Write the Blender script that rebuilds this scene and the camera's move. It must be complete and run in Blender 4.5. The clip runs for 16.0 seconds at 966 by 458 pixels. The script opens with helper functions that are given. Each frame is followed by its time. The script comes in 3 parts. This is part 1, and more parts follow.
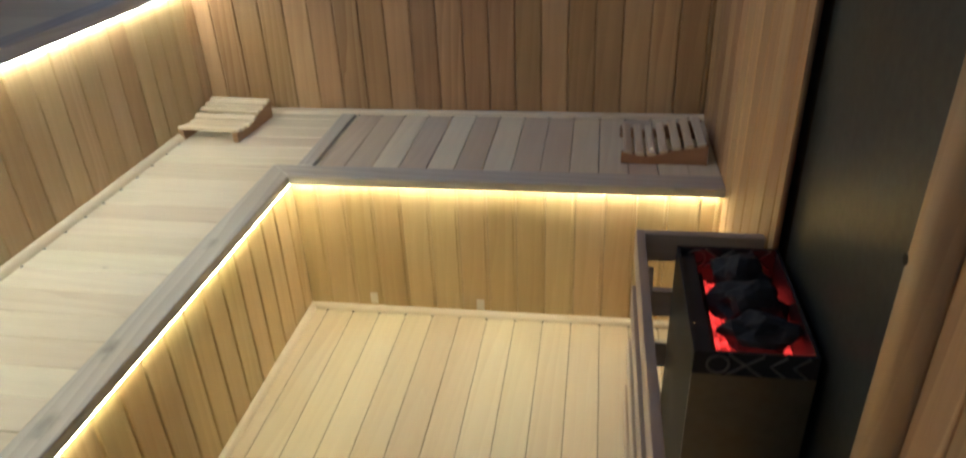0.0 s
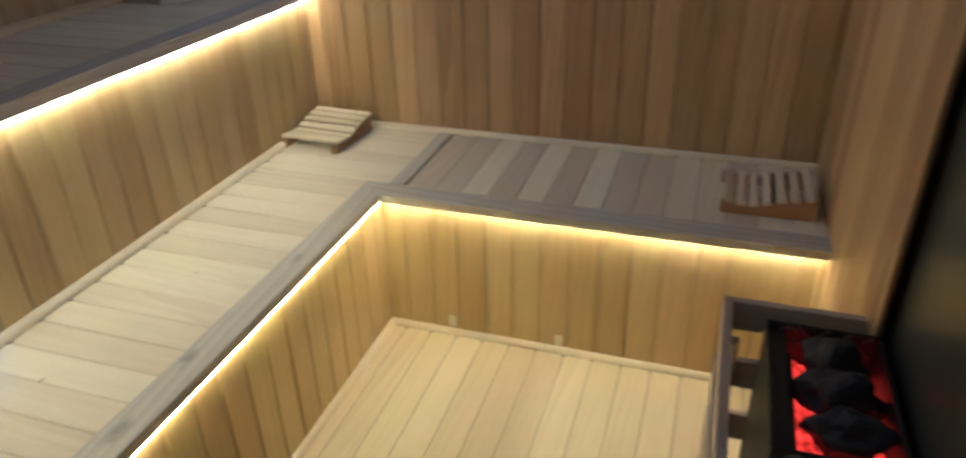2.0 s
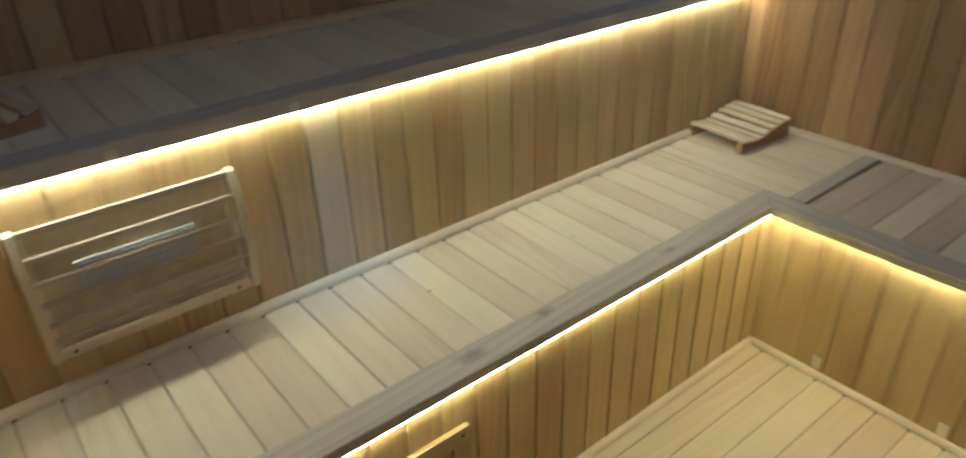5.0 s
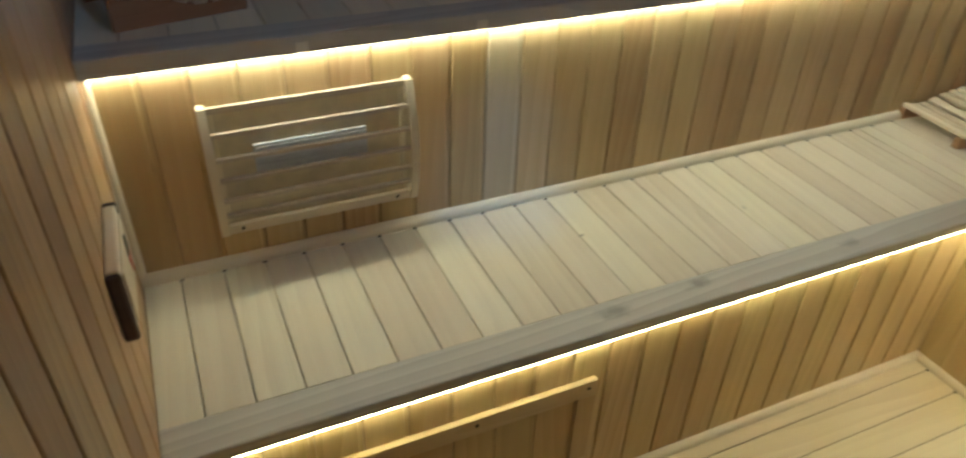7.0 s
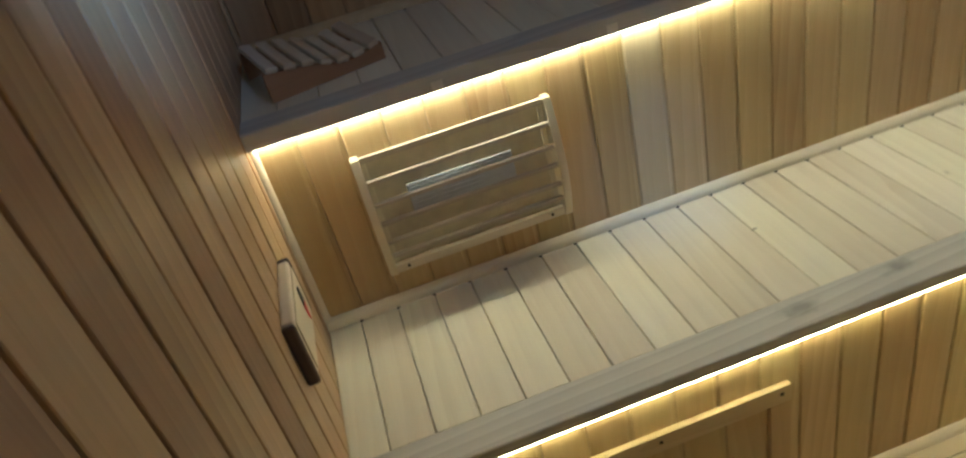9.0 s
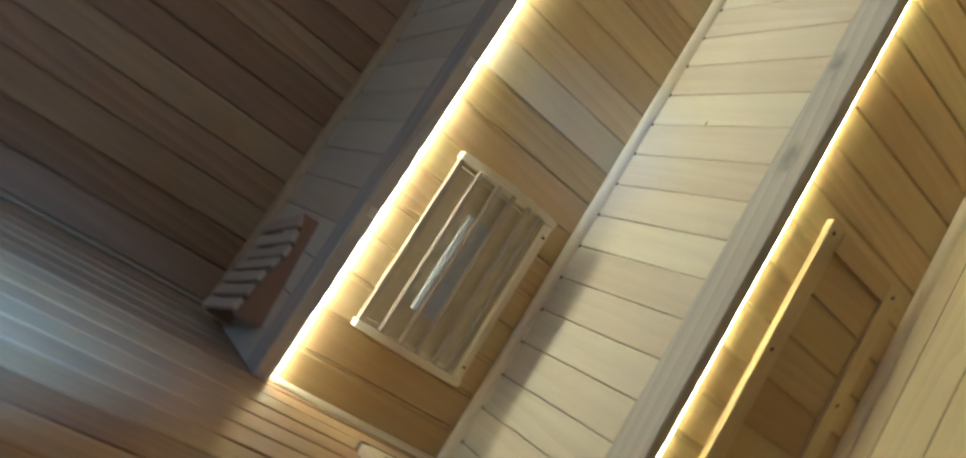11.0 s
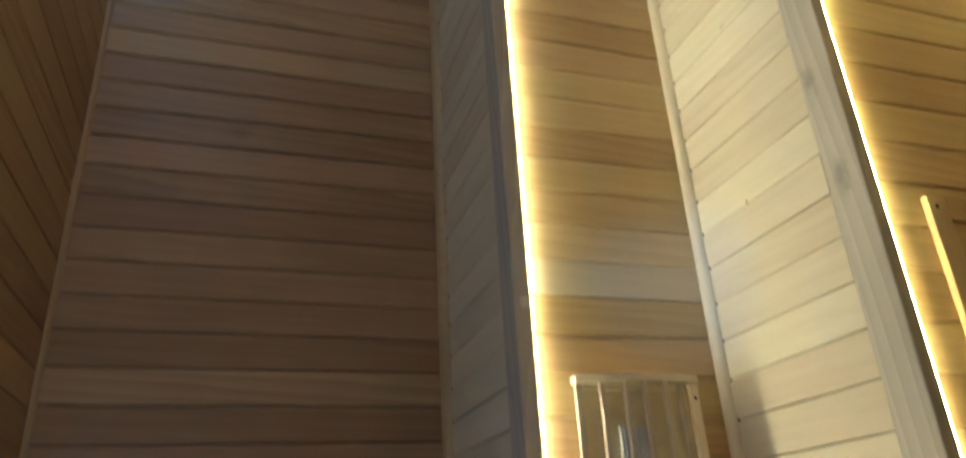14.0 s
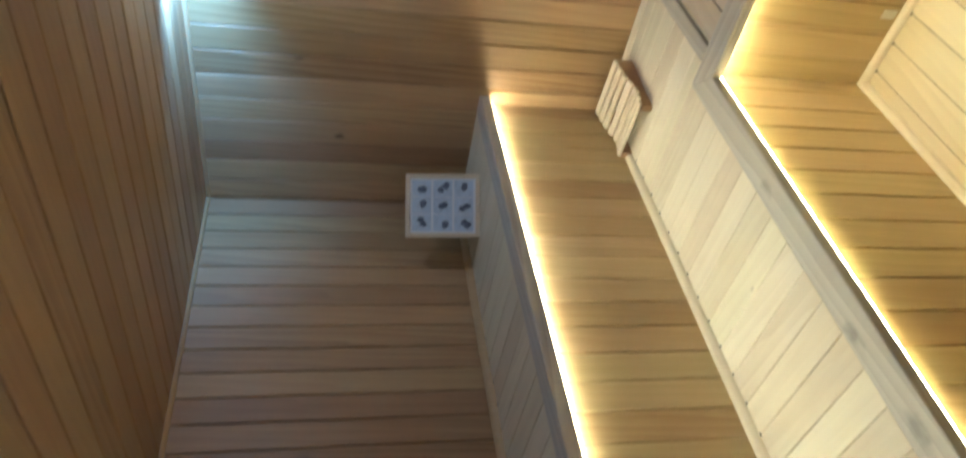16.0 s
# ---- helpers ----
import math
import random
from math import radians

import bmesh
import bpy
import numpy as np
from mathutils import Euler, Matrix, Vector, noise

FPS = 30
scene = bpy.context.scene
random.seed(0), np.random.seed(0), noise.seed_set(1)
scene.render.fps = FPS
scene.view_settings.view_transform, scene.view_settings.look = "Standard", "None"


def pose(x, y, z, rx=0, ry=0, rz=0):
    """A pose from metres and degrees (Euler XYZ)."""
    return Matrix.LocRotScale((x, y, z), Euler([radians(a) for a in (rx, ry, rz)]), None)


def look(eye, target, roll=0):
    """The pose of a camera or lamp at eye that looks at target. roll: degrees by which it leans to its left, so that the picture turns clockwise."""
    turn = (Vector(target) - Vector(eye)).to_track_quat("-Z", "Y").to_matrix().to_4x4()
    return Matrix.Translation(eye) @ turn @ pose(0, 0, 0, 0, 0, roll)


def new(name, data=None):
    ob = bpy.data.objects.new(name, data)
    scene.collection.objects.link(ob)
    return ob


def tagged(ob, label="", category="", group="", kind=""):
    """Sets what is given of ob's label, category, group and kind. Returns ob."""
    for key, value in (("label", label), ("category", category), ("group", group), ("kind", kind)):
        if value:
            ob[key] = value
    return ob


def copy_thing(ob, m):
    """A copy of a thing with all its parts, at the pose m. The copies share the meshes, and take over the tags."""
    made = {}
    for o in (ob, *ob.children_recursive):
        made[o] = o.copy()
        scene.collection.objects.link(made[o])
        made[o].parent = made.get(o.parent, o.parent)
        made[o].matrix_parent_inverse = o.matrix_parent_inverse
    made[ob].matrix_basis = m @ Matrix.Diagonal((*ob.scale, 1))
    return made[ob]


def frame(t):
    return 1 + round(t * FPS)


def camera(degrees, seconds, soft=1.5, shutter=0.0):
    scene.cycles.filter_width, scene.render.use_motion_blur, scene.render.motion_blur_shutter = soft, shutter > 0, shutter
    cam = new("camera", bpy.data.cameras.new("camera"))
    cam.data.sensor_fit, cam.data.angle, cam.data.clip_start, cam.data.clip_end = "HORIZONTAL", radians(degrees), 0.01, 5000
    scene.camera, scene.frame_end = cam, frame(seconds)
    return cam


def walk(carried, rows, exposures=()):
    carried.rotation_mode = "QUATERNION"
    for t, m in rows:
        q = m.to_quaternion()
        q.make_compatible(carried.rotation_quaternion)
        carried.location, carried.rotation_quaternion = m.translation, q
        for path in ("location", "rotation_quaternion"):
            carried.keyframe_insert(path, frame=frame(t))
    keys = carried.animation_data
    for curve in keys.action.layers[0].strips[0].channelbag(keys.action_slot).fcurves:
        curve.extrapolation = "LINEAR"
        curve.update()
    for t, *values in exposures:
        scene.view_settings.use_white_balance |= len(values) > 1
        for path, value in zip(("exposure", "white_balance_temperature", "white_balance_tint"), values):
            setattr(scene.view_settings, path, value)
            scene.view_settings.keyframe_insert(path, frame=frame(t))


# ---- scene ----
cam = camera(66.9, 16.0, soft=2.2, shutter=0.8)
PATH = [
    (0, (0.919, -1.918, 1.431), (0.628, -0.197, 0.454), -2.5),
    (0.5, (0.936, -1.889, 1.452), (0.629, -0.13, 0.552), -2.1),
    (1, (0.945, -1.886, 1.474), (0.654, -0.097, 0.628), -1.8),
    (1.5, (0.954, -1.859, 1.471), (0.614, -0.117, 0.549), -0.8),
    (2, (0.943, -1.835, 1.487), (0.389, -0.173, 0.523), -1.4),
    (2.5, (0.944, -1.795, 1.486), (0.208, -0.2, 0.531), -0.8),
    (3, (0.949, -1.778, 1.502), (0.008, -0.262, 0.6), -2.4),
    (3.5, (0.947, -1.788, 1.512), (-0.061, -0.295, 0.643), -2.4),
    (4, (0.941, -1.804, 1.504), (-0.223, -0.443, 0.613), -3.1),
    (4.2, (0.949, -1.804, 1.509), (-0.271, -0.506, 0.6), -3.4),
    (6.3, (0.881, -1.808, 1.507), (-0.568, -0.977, 0.407), 1.4),
    (6.5, (0.873, -1.823, 1.505), (-0.571, -1.003, 0.391), 1.7),
    (7, (0.866, -1.808, 1.499), (-0.613, -1.113, 0.344), 2.1),
    (7.5, (0.867, -1.782, 1.499), (-0.628, -1.204, 0.302), 2.3),
    (8, (0.868, -1.768, 1.497), (-0.645, -1.243, 0.299), 2.5),
    (8.2, (0.864, -1.764, 1.5), (-0.691, -1.322, 0.323), -0.7),
    (10.5, (0.891, -1.709, 1.484), (-0.811, -1.411, 0.476), -42.4),
    (11, (0.899, -1.708, 1.488), (-0.84, -1.403, 0.547), -53.2),
    (11.5, (0.903, -1.709, 1.488), (-0.884, -1.395, 0.646), -61.6),
    (12, (0.893, -1.707, 1.48), (-0.926, -1.376, 0.717), -69.8),
    (12.5, (0.901, -1.711, 1.483), (-0.933, -1.37, 0.762), -78.9),
    (13, (0.905, -1.71, 1.485), (-0.949, -1.331, 0.836), -84.3),
    (13.5, (0.885, -1.723, 1.497), (-0.904, -1.086, 0.871), -85.1),
    (14, (0.883, -1.683, 1.522), (-0.845, -0.871, 0.928), -85.4),
    (14.5, (0.898, -1.696, 1.526), (-0.75, -0.677, 1.029), -85.8),
    (15, (0.955, -1.666, 1.556), (-0.614, -0.508, 1.116), -87.3),
    (15.5, (0.961, -1.653, 1.552), (-0.508, -0.362, 1.131), -88.3),
    (16, (0.967, -1.637, 1.54), (-0.393, -0.235, 1.111), -89.0),
]
walk(cam, [(t, look(eye, target, roll)) for t, eye, target, roll in PATH],
     exposures=((0, 0.2, 6100, 12), (1.5, 0.14, 6350, 13), (3.5, -0.19, 6500, 10), (6.5, -0.31, 6550, 6), (8.2, -0.33, 6600, 6), (10.5, 0.0, 6300, 6), (12, 0.04, 6450, 6),
                (13, 0.08, 6800, 6), (14, 0.15, 7250, 6), (15, 0.30, 6900, 6), (16, 0.48, 6600, 6)))

# ---- light ----
world = bpy.data.worlds.new("world")
scene.world = world
world.use_nodes = True
world.node_tree.nodes["Background"].inputs[0].default_value = (0.35, 0.45, 0.6, 1)
world.node_tree.nodes["Background"].inputs[1].default_value = 0.02

LED_POWER = 46.0
LED_LOW, LED_NORTH, LED_HIGH = (0.98, 0.94, 0.55), (0.98, 0.95, 0.66), (0.95, 0.97, 0.78)
DOME_SOUTH, DOME_NORTH = 25.0, 68.0
SPOT_SOUTH, SPOT_NORTH, SPOT_BENCH = 86.0, 36.0, 30.0
DOME_COLOUR = (0.50, 0.64, 1.0)
HALL_POWER = 0.40
ELEMENT_POWER = 0.9

# ---- plan, metres ----
XW, XE, YS, YN, ZC = -0.893, 1.27, -1.945, 0.42, 1.945
H1, H2 = 0.55, 1.025          # seat heights
R1, R2, RN = -0.43, 0.034, -0.067   # risers of the upper bench and of both arms of the lower one
FZ = 0.068                    # floor level
BW = 0.086                    # cladding pitch
T = 0.014                     # cladding thickness
DX0, DX1, DZ = 0.66, 1.2, 1.86   # doorway in the south wall

rnd = random.Random(7)


# ---- materials ----
def nodes_of(mat):
    mat.use_nodes = True
    nt = mat.node_tree
    return nt, nt.nodes["Principled BSDF"]


def wood(name, pale, dark, rough=0.5, axis=2, island=False, spread=1.0, bump=0.25, coat=0.0, rings=0.14, figure=3.0, knots=()):
    """Planed softwood: tone by piece, long grain, soft blotches, fine pores."""
    mat = bpy.data.materials.new(name)
    nt, bsdf = nodes_of(mat)
    N, L = nt.nodes.new, nt.links.new
    tc = N("ShaderNodeTexCoord")
    if island:
        src = N("ShaderNodeNewGeometry").outputs["Random Per Island"]
    else:
        src = N("ShaderNodeObjectInfo").outputs["Random"]
    mul = N("ShaderNodeMath"); mul.operation = "MULTIPLY"; mul.inputs[1].default_value = 53.0
    L(src, mul.inputs[0])
    add = N("ShaderNodeVectorMath"); add.operation = "ADD"
    L(tc.outputs["Object"], add.inputs[0]); L(mul.outputs[0], add.inputs[1])
    # broad grain bands
    mp = N("ShaderNodeMapping")
    sc = [26.0, 26.0, 26.0]; sc[axis] = 1.3
    mp.inputs["Scale"].default_value = sc
    L(add.outputs[0], mp.inputs[0])
    n1 = N("ShaderNodeTexNoise"); n1.inputs["Scale"].default_value = 1.0
    n1.inputs["Detail"].default_value = 5.0; n1.inputs["Distortion"].default_value = 0.7
    L(mp.outputs[0], n1.inputs["Vector"])
    # fine fibre
    mp2 = N("ShaderNodeMapping")
    sc2 = [260.0, 260.0, 260.0]; sc2[axis] = 7.0
    mp2.inputs["Scale"].default_value = sc2
    L(add.outputs[0], mp2.inputs[0])
    n2 = N("ShaderNodeTexNoise"); n2.inputs["Scale"].default_value = 1.0; n2.inputs["Detail"].default_value = 3.0
    L(mp2.outputs[0], n2.inputs["Vector"])
    # stains
    n3 = N("ShaderNodeTexNoise"); n3.inputs["Scale"].default_value = 3.2; n3.inputs["Detail"].default_value = 3.0
    L(add.outputs[0], n3.inputs["Vector"])
    # weight = tone of the piece + grain + fibre + stain
    tone = N("ShaderNodeMath"); tone.operation = "MULTIPLY_ADD"
    tone.inputs[1].default_value = 0.62 * spread; tone.inputs[2].default_value = 0.5 - 0.31 * spread
    L(src, tone.inputs[0])
    def lean(value, amount, base):
        m = N("ShaderNodeMath"); m.operation = "MULTIPLY_ADD"
        s = N("ShaderNodeMath"); s.operation = "SUBTRACT"; s.inputs[1].default_value = 0.5
        L(value, s.inputs[0]); L(s.outputs[0], m.inputs[0])
        m.inputs[1].default_value = amount; L(base, m.inputs[2])
        return m.outputs[0]
    w = lean(n1.outputs["Fac"], 0.52, tone.outputs[0])
    w = lean(n2.outputs["Fac"], 0.22, w)
    w = lean(n3.outputs["Fac"], 0.45, w)
    # growth rings, drawn out along the grain
    mp3 = N("ShaderNodeMapping")
    sc3 = [9.0, 9.0, 9.0]; sc3[axis] = 0.55
    mp3.inputs["Scale"].default_value = sc3
    L(add.outputs[0], mp3.inputs[0])
    wv = N("ShaderNodeTexWave"); wv.wave_type = "BANDS"; wv.bands_direction = "DIAGONAL"; wv.wave_profile = "SAW"
    wv.inputs["Scale"].default_value = 2.2; wv.inputs["Distortion"].default_value = 9.0
    wv.inputs["Detail"].default_value = 2.0; wv.inputs["Detail Scale"].default_value = 0.7
    L(mp3.outputs[0], wv.inputs["Vector"])
    # a few boards are strongly figured
    pick = N("ShaderNodeMath"); pick.operation = "MULTIPLY"; pick.inputs[1].default_value = 7.31
    frac = N("ShaderNodeMath"); frac.operation = "FRACT"
    some = N("ShaderNodeMapRange"); some.inputs["From Min"].default_value = 0.62; some.inputs["From Max"].default_value = 0.95
    some.inputs["To Min"].default_value = rings; some.inputs["To Max"].default_value = rings * figure
    L(src, pick.inputs[0]); L(pick.outputs[0], frac.inputs[0]); L(frac.outputs[0], some.inputs["Value"])
    mid = N("ShaderNodeMath"); mid.operation = "SUBTRACT"; mid.inputs[1].default_value = 0.5
    L(wv.outputs["Fac"], mid.inputs[0])
    fig = N("ShaderNodeMath"); fig.operation = "MULTIPLY_ADD"
    L(mid.outputs[0], fig.inputs[0]); L(some.outputs[0], fig.inputs[1]); L(w, fig.inputs[2])
    w = fig.outputs[0]
    ramp = N("ShaderNodeValToRGB")
    e = ramp.color_ramp.elements
    e[0].position, e[0].color = 0.05, (*dark, 1)
    e[1].position, e[1].color = 0.95, (*pale, 1)
    L(w, ramp.inputs[0])
    # pinker and yellower boards
    hue = N("ShaderNodeHueSaturation")
    turn = N("ShaderNodeMath"); turn.operation = "MULTIPLY"; turn.inputs[1].default_value = 3.77
    part_of = N("ShaderNodeMath"); part_of.operation = "FRACT"
    drift = N("ShaderNodeMapRange"); drift.inputs["To Min"].default_value = 0.492; drift.inputs["To Max"].default_value = 0.507
    L(src, turn.inputs[0]); L(turn.outputs[0], part_of.inputs[0]); L(part_of.outputs[0], drift.inputs["Value"])
    L(drift.outputs[0], hue.inputs["Hue"]); L(ramp.outputs[0], hue.inputs["Color"])
    colour = hue.outputs[0]
    # knots: soft dark eyes drawn out along the grain, by place
    if knots:
        geo = N("ShaderNodeNewGeometry")
        wob = N("ShaderNodeTexNoise"); wob.inputs["Scale"].default_value = 45.0
        L(geo.outputs["Position"], wob.inputs["Vector"])
        for place, size, depth in knots:
            off = N("ShaderNodeVectorMath"); off.operation = "SUBTRACT"; off.inputs[1].default_value = place
            L(geo.outputs["Position"], off.inputs[0])
            div = N("ShaderNodeVectorMath"); div.operation = "DIVIDE"; div.inputs[1].default_value = size
            L(off.outputs[0], div.inputs[0])
            far = N("ShaderNodeVectorMath"); far.operation = "LENGTH"; L(div.outputs[0], far.inputs[0])
            bend = N("ShaderNodeMath"); bend.operation = "MULTIPLY_ADD"; bend.inputs[1].default_value = 1.1
            L(wob.outputs["Fac"], bend.inputs[0]); L(far.outputs["Value"], bend.inputs[2])
            ease = N("ShaderNodeMapRange"); ease.inputs["From Min"].default_value = 0.75; ease.inputs["From Max"].default_value = 1.6
            ease.inputs["To Min"].default_value = depth; ease.inputs["To Max"].default_value = 0.0
            L(bend.outputs[0], ease.inputs["Value"])
            mix = N("ShaderNodeMix"); mix.data_type = "RGBA"
            L(ease.outputs[0], mix.inputs[0]); L(colour, mix.inputs[6])
            mix.inputs[7].default_value = (*[c * 0.42 for c in dark], 1)
            colour = mix.outputs[2]
    L(colour, bsdf.inputs["Base Color"])
    rr = N("ShaderNodeMapRange")
    rr.inputs["To Min"].default_value = rough - 0.1; rr.inputs["To Max"].default_value = rough + 0.14
    L(n1.outputs["Fac"], rr.inputs["Value"]); L(rr.outputs[0], bsdf.inputs["Roughness"])
    bsdf.inputs["Coat Weight"].default_value = coat
    bsdf.inputs["Coat Roughness"].default_value = 0.3
    bp = N("ShaderNodeBump"); bp.inputs["Strength"].default_value = bump; bp.inputs["Distance"].default_value = 0.0012
    mixh = N("ShaderNodeMath"); mixh.operation = "ADD"
    L(n1.outputs["Fac"], mixh.inputs[0]); L(n2.outputs["Fac"], mixh.inputs[1])
    L(mixh.outputs[0], bp.inputs["Height"]); L(bp.outputs[0], bsdf.inputs["Normal"])
    return mat


def plain(name, colour, rough=0.6, metal=0.0, vary=0.25, scale=30.0, bump=0.1):
    """A surface of one colour with two scales of wear."""
    mat = bpy.data.materials.new(name)
    nt, bsdf = nodes_of(mat)
    N, L = nt.nodes.new, nt.links.new
    tc = N("ShaderNodeTexCoord")
    a = N("ShaderNodeTexNoise"); a.inputs["Scale"].default_value = scale; a.inputs["Detail"].default_value = 5
    b = N("ShaderNodeTexNoise"); b.inputs["Scale"].default_value = scale * 0.12; b.inputs["Detail"].default_value = 3
    L(tc.outputs["Object"], a.inputs["Vector"]); L(tc.outputs["Object"], b.inputs["Vector"])
    m = N("ShaderNodeMath"); m.operation = "ADD"
    L(a.outputs["Fac"], m.inputs[0]); L(b.outputs["Fac"], m.inputs[1])
    ramp = N("ShaderNodeValToRGB")
    e = ramp.color_ramp.elements
    e[0].position, e[0].color = 0.6, (*[c * (1 - vary) for c in colour], 1)
    e[1].position, e[1].color = 1.0, (*[min(1, c * (1 + vary)) for c in colour], 1)
    mr = N("ShaderNodeMapRange"); mr.inputs["From Max"].default_value = 2.0
    L(m.outputs[0], mr.inputs[0])
    e[0].position, e[1].position = 0.35, 0.65
    L(mr.outputs[0], ramp.inputs[0])
    L(ramp.outputs[0], bsdf.inputs["Base Color"])
    bsdf.inputs["Metallic"].default_value = metal
    r = N("ShaderNodeMapRange"); r.inputs["To Min"].default_value = max(0.05, rough - 0.1); r.inputs["To Max"].default_value = min(1, rough + 0.1)
    L(b.outputs["Fac"], r.inputs["Value"]); L(r.outputs[0], bsdf.inputs["Roughness"])
    bp = N("ShaderNodeBump"); bp.inputs["Strength"].default_value = bump; bp.inputs["Distance"].default_value = 0.002
    L(a.outputs["Fac"], bp.inputs["Height"]); L(bp.outputs[0], bsdf.inputs["Normal"])
    return mat


def glow(name, colour, power):
    mat = bpy.data.materials.new(name)
    nt, bsdf = nodes_of(mat)
    bsdf.inputs["Base Color"].default_value = (*[c * 0.3 for c in colour], 1)
    bsdf.inputs["Emission Color"].default_value = (*colour, 1)
    bsdf.inputs["Emission Strength"].default_value = power
    return mat


WALL_KNOTS = (((XW, -0.623, 1.577), (0.03, 0.022, 0.03), 0.5), ((-0.595, YN, 1.488), (0.014, 0.03, 0.022), 0.8), ((-0.30, YN, 1.62), (0.012, 0.03, 0.02), 0.6))
NOSE_KNOTS = (((-0.006, -0.905, H1), (0.018, 0.042, 0.03), 0.65), ((0.003, -1.112, H1), (0.022, 0.05, 0.03), 0.6), ((0.004, -0.494, H1), (0.016, 0.034, 0.03), 0.5))
SEAT_KNOTS = (((-0.246, -1.042, H1), (0.005, 0.008, 0.02), 0.9), ((-0.20, -0.62, H1), (0.012, 0.007, 0.02), 0.4))
M_WALL = wood("wall_wood", (0.57, 0.375, 0.195), (0.29, 0.165, 0.075), rough=0.46, knots=WALL_KNOTS)
M_RISER = wood("riser_wood", (0.66, 0.495, 0.265), (0.46, 0.305, 0.14), rough=0.45)
M_SEAT = wood("seat_wood", (0.84, 0.775, 0.60), (0.62, 0.53, 0.385), rough=0.5, spread=0.85, rings=0.10, figure=2.6, knots=SEAT_KNOTS)
M_FLOOR = wood("floor_wood", (0.74, 0.64, 0.45), (0.58, 0.46, 0.30), rough=0.45, spread=0.7)
M_TRIM = wood("trim_wood", (0.80, 0.71, 0.54), (0.66, 0.55, 0.39), rough=0.45, spread=0.5)
# hatch brown includes the shade below its top edge; some trims share it
M_HATCH = wood("hatch_wood", (0.60, 0.42, 0.22), (0.44, 0.28, 0.13), rough=0.45, spread=0.4)
# bars along y are paler to suggest LED light on the top edge
M_HATCH_Y = wood("hatch_wood_y", (0.68, 0.53, 0.31), (0.50, 0.36, 0.18), rough=0.45, spread=0.4, axis=1)
M_CEIL = wood("ceiling_wood", (0.50, 0.335, 0.18), (0.29, 0.17, 0.08), rough=0.4, axis=0, island=True)
M_BACK = plain("backing", (0.10, 0.065, 0.04), 0.9)
M_PANEL = plain("dark_stone_board", (0.038, 0.041, 0.036), 0.38, vary=0.35, scale=60, bump=0.15)
M_STEEL = plain("brushed_steel", (0.30, 0.27, 0.22), 0.36, metal=1.0, vary=0.1, scale=40, bump=0.02)
M_DULL = plain("dull_grey_metal", (0.16, 0.15, 0.13), 0.6, vary=0.2)
M_BLACK = plain("black_enamel", (0.015, 0.015, 0.016), 0.5, vary=0.3)
M_STONE = plain("heater_stone", (0.028, 0.028, 0.03), 0.75, vary=0.45, scale=45, bump=0.8)
M_GREY = plain("grey_sheet_metal", (0.64, 0.55, 0.39), 0.48, metal=0.2, vary=0.14)
M_CERAMIC = plain("pale_ceramic", (0.56, 0.58, 0.62), 0.75, vary=0.08)
M_SCREW = plain("dark_screw", (0.02, 0.018, 0.016), 0.5, metal=0.5)
M_WHITE = plain("white_mount", (0.80, 0.83, 0.86), 0.6, vary=0.04)
M_BROWN = plain("dark_brown_grip", (0.075, 0.045, 0.035), 0.5, vary=0.2)
M_RED = plain("red_plastic", (0.6, 0.03, 0.02), 0.4, vary=0.1)
M_TAPE = plain("white_tape", (0.72, 0.68, 0.58), 0.6, vary=0.06)
M_PLASTER = plain("hall_plaster", (0.6, 0.6, 0.6), 0.8, vary=0.06)
M_LED_LOW = glow("led_strip_glow", LED_LOW, 0.85 * LED_POWER)
M_LED_NORTH = glow("led_strip_glow_north", LED_NORTH, 1.05 * LED_POWER)
M_LED_HIGH = glow("led_strip_glow_high", LED_HIGH, 1.15 * LED_POWER)
M_DOME_S = glow("lamp_dome_glow", DOME_COLOUR, DOME_SOUTH)
M_DOME_N = glow("lamp_dome_glow_weak", DOME_COLOUR, DOME_NORTH)
M_HOT = glow("hot_element", (1.0, 0.055, 0.045), ELEMENT_POWER)
hot_tree = M_HOT.node_tree
hot_noise = hot_tree.nodes.new("ShaderNodeTexNoise")
hot_noise.inputs["Scale"].default_value = 55.0
hot_range = hot_tree.nodes.new("ShaderNodeMapRange")
hot_range.inputs["From Min"].default_value, hot_range.inputs["From Max"].default_value = 0.35, 0.7
hot_range.inputs["To Min"].default_value, hot_range.inputs["To Max"].default_value = 0.25 * ELEMENT_POWER, 1.9 * ELEMENT_POWER
hot_coord = hot_tree.nodes.new("ShaderNodeTexCoord")
hot_tree.links.new(hot_coord.outputs["Object"], hot_noise.inputs["Vector"])
hot_tree.links.new(hot_noise.outputs["Fac"], hot_range.inputs["Value"])
hot_tree.links.new(hot_range.outputs[0], hot_tree.nodes["Principled BSDF"].inputs["Emission Strength"])


# ---- building helpers ----
def link(name, bm, material, parent=None):
    me = bpy.data.meshes.new(name)
    bmesh.ops.recalc_face_normals(bm, faces=bm.faces)
    bm.to_mesh(me); bm.free()
    me.materials.append(material)
    ob = new(name, me)
    if parent:
        ob.parent = parent
    return ob


def part(name, bm, material, parent, label=""):
    ob = link(name, bm, material, parent)
    return tagged(ob, label) if label else ob


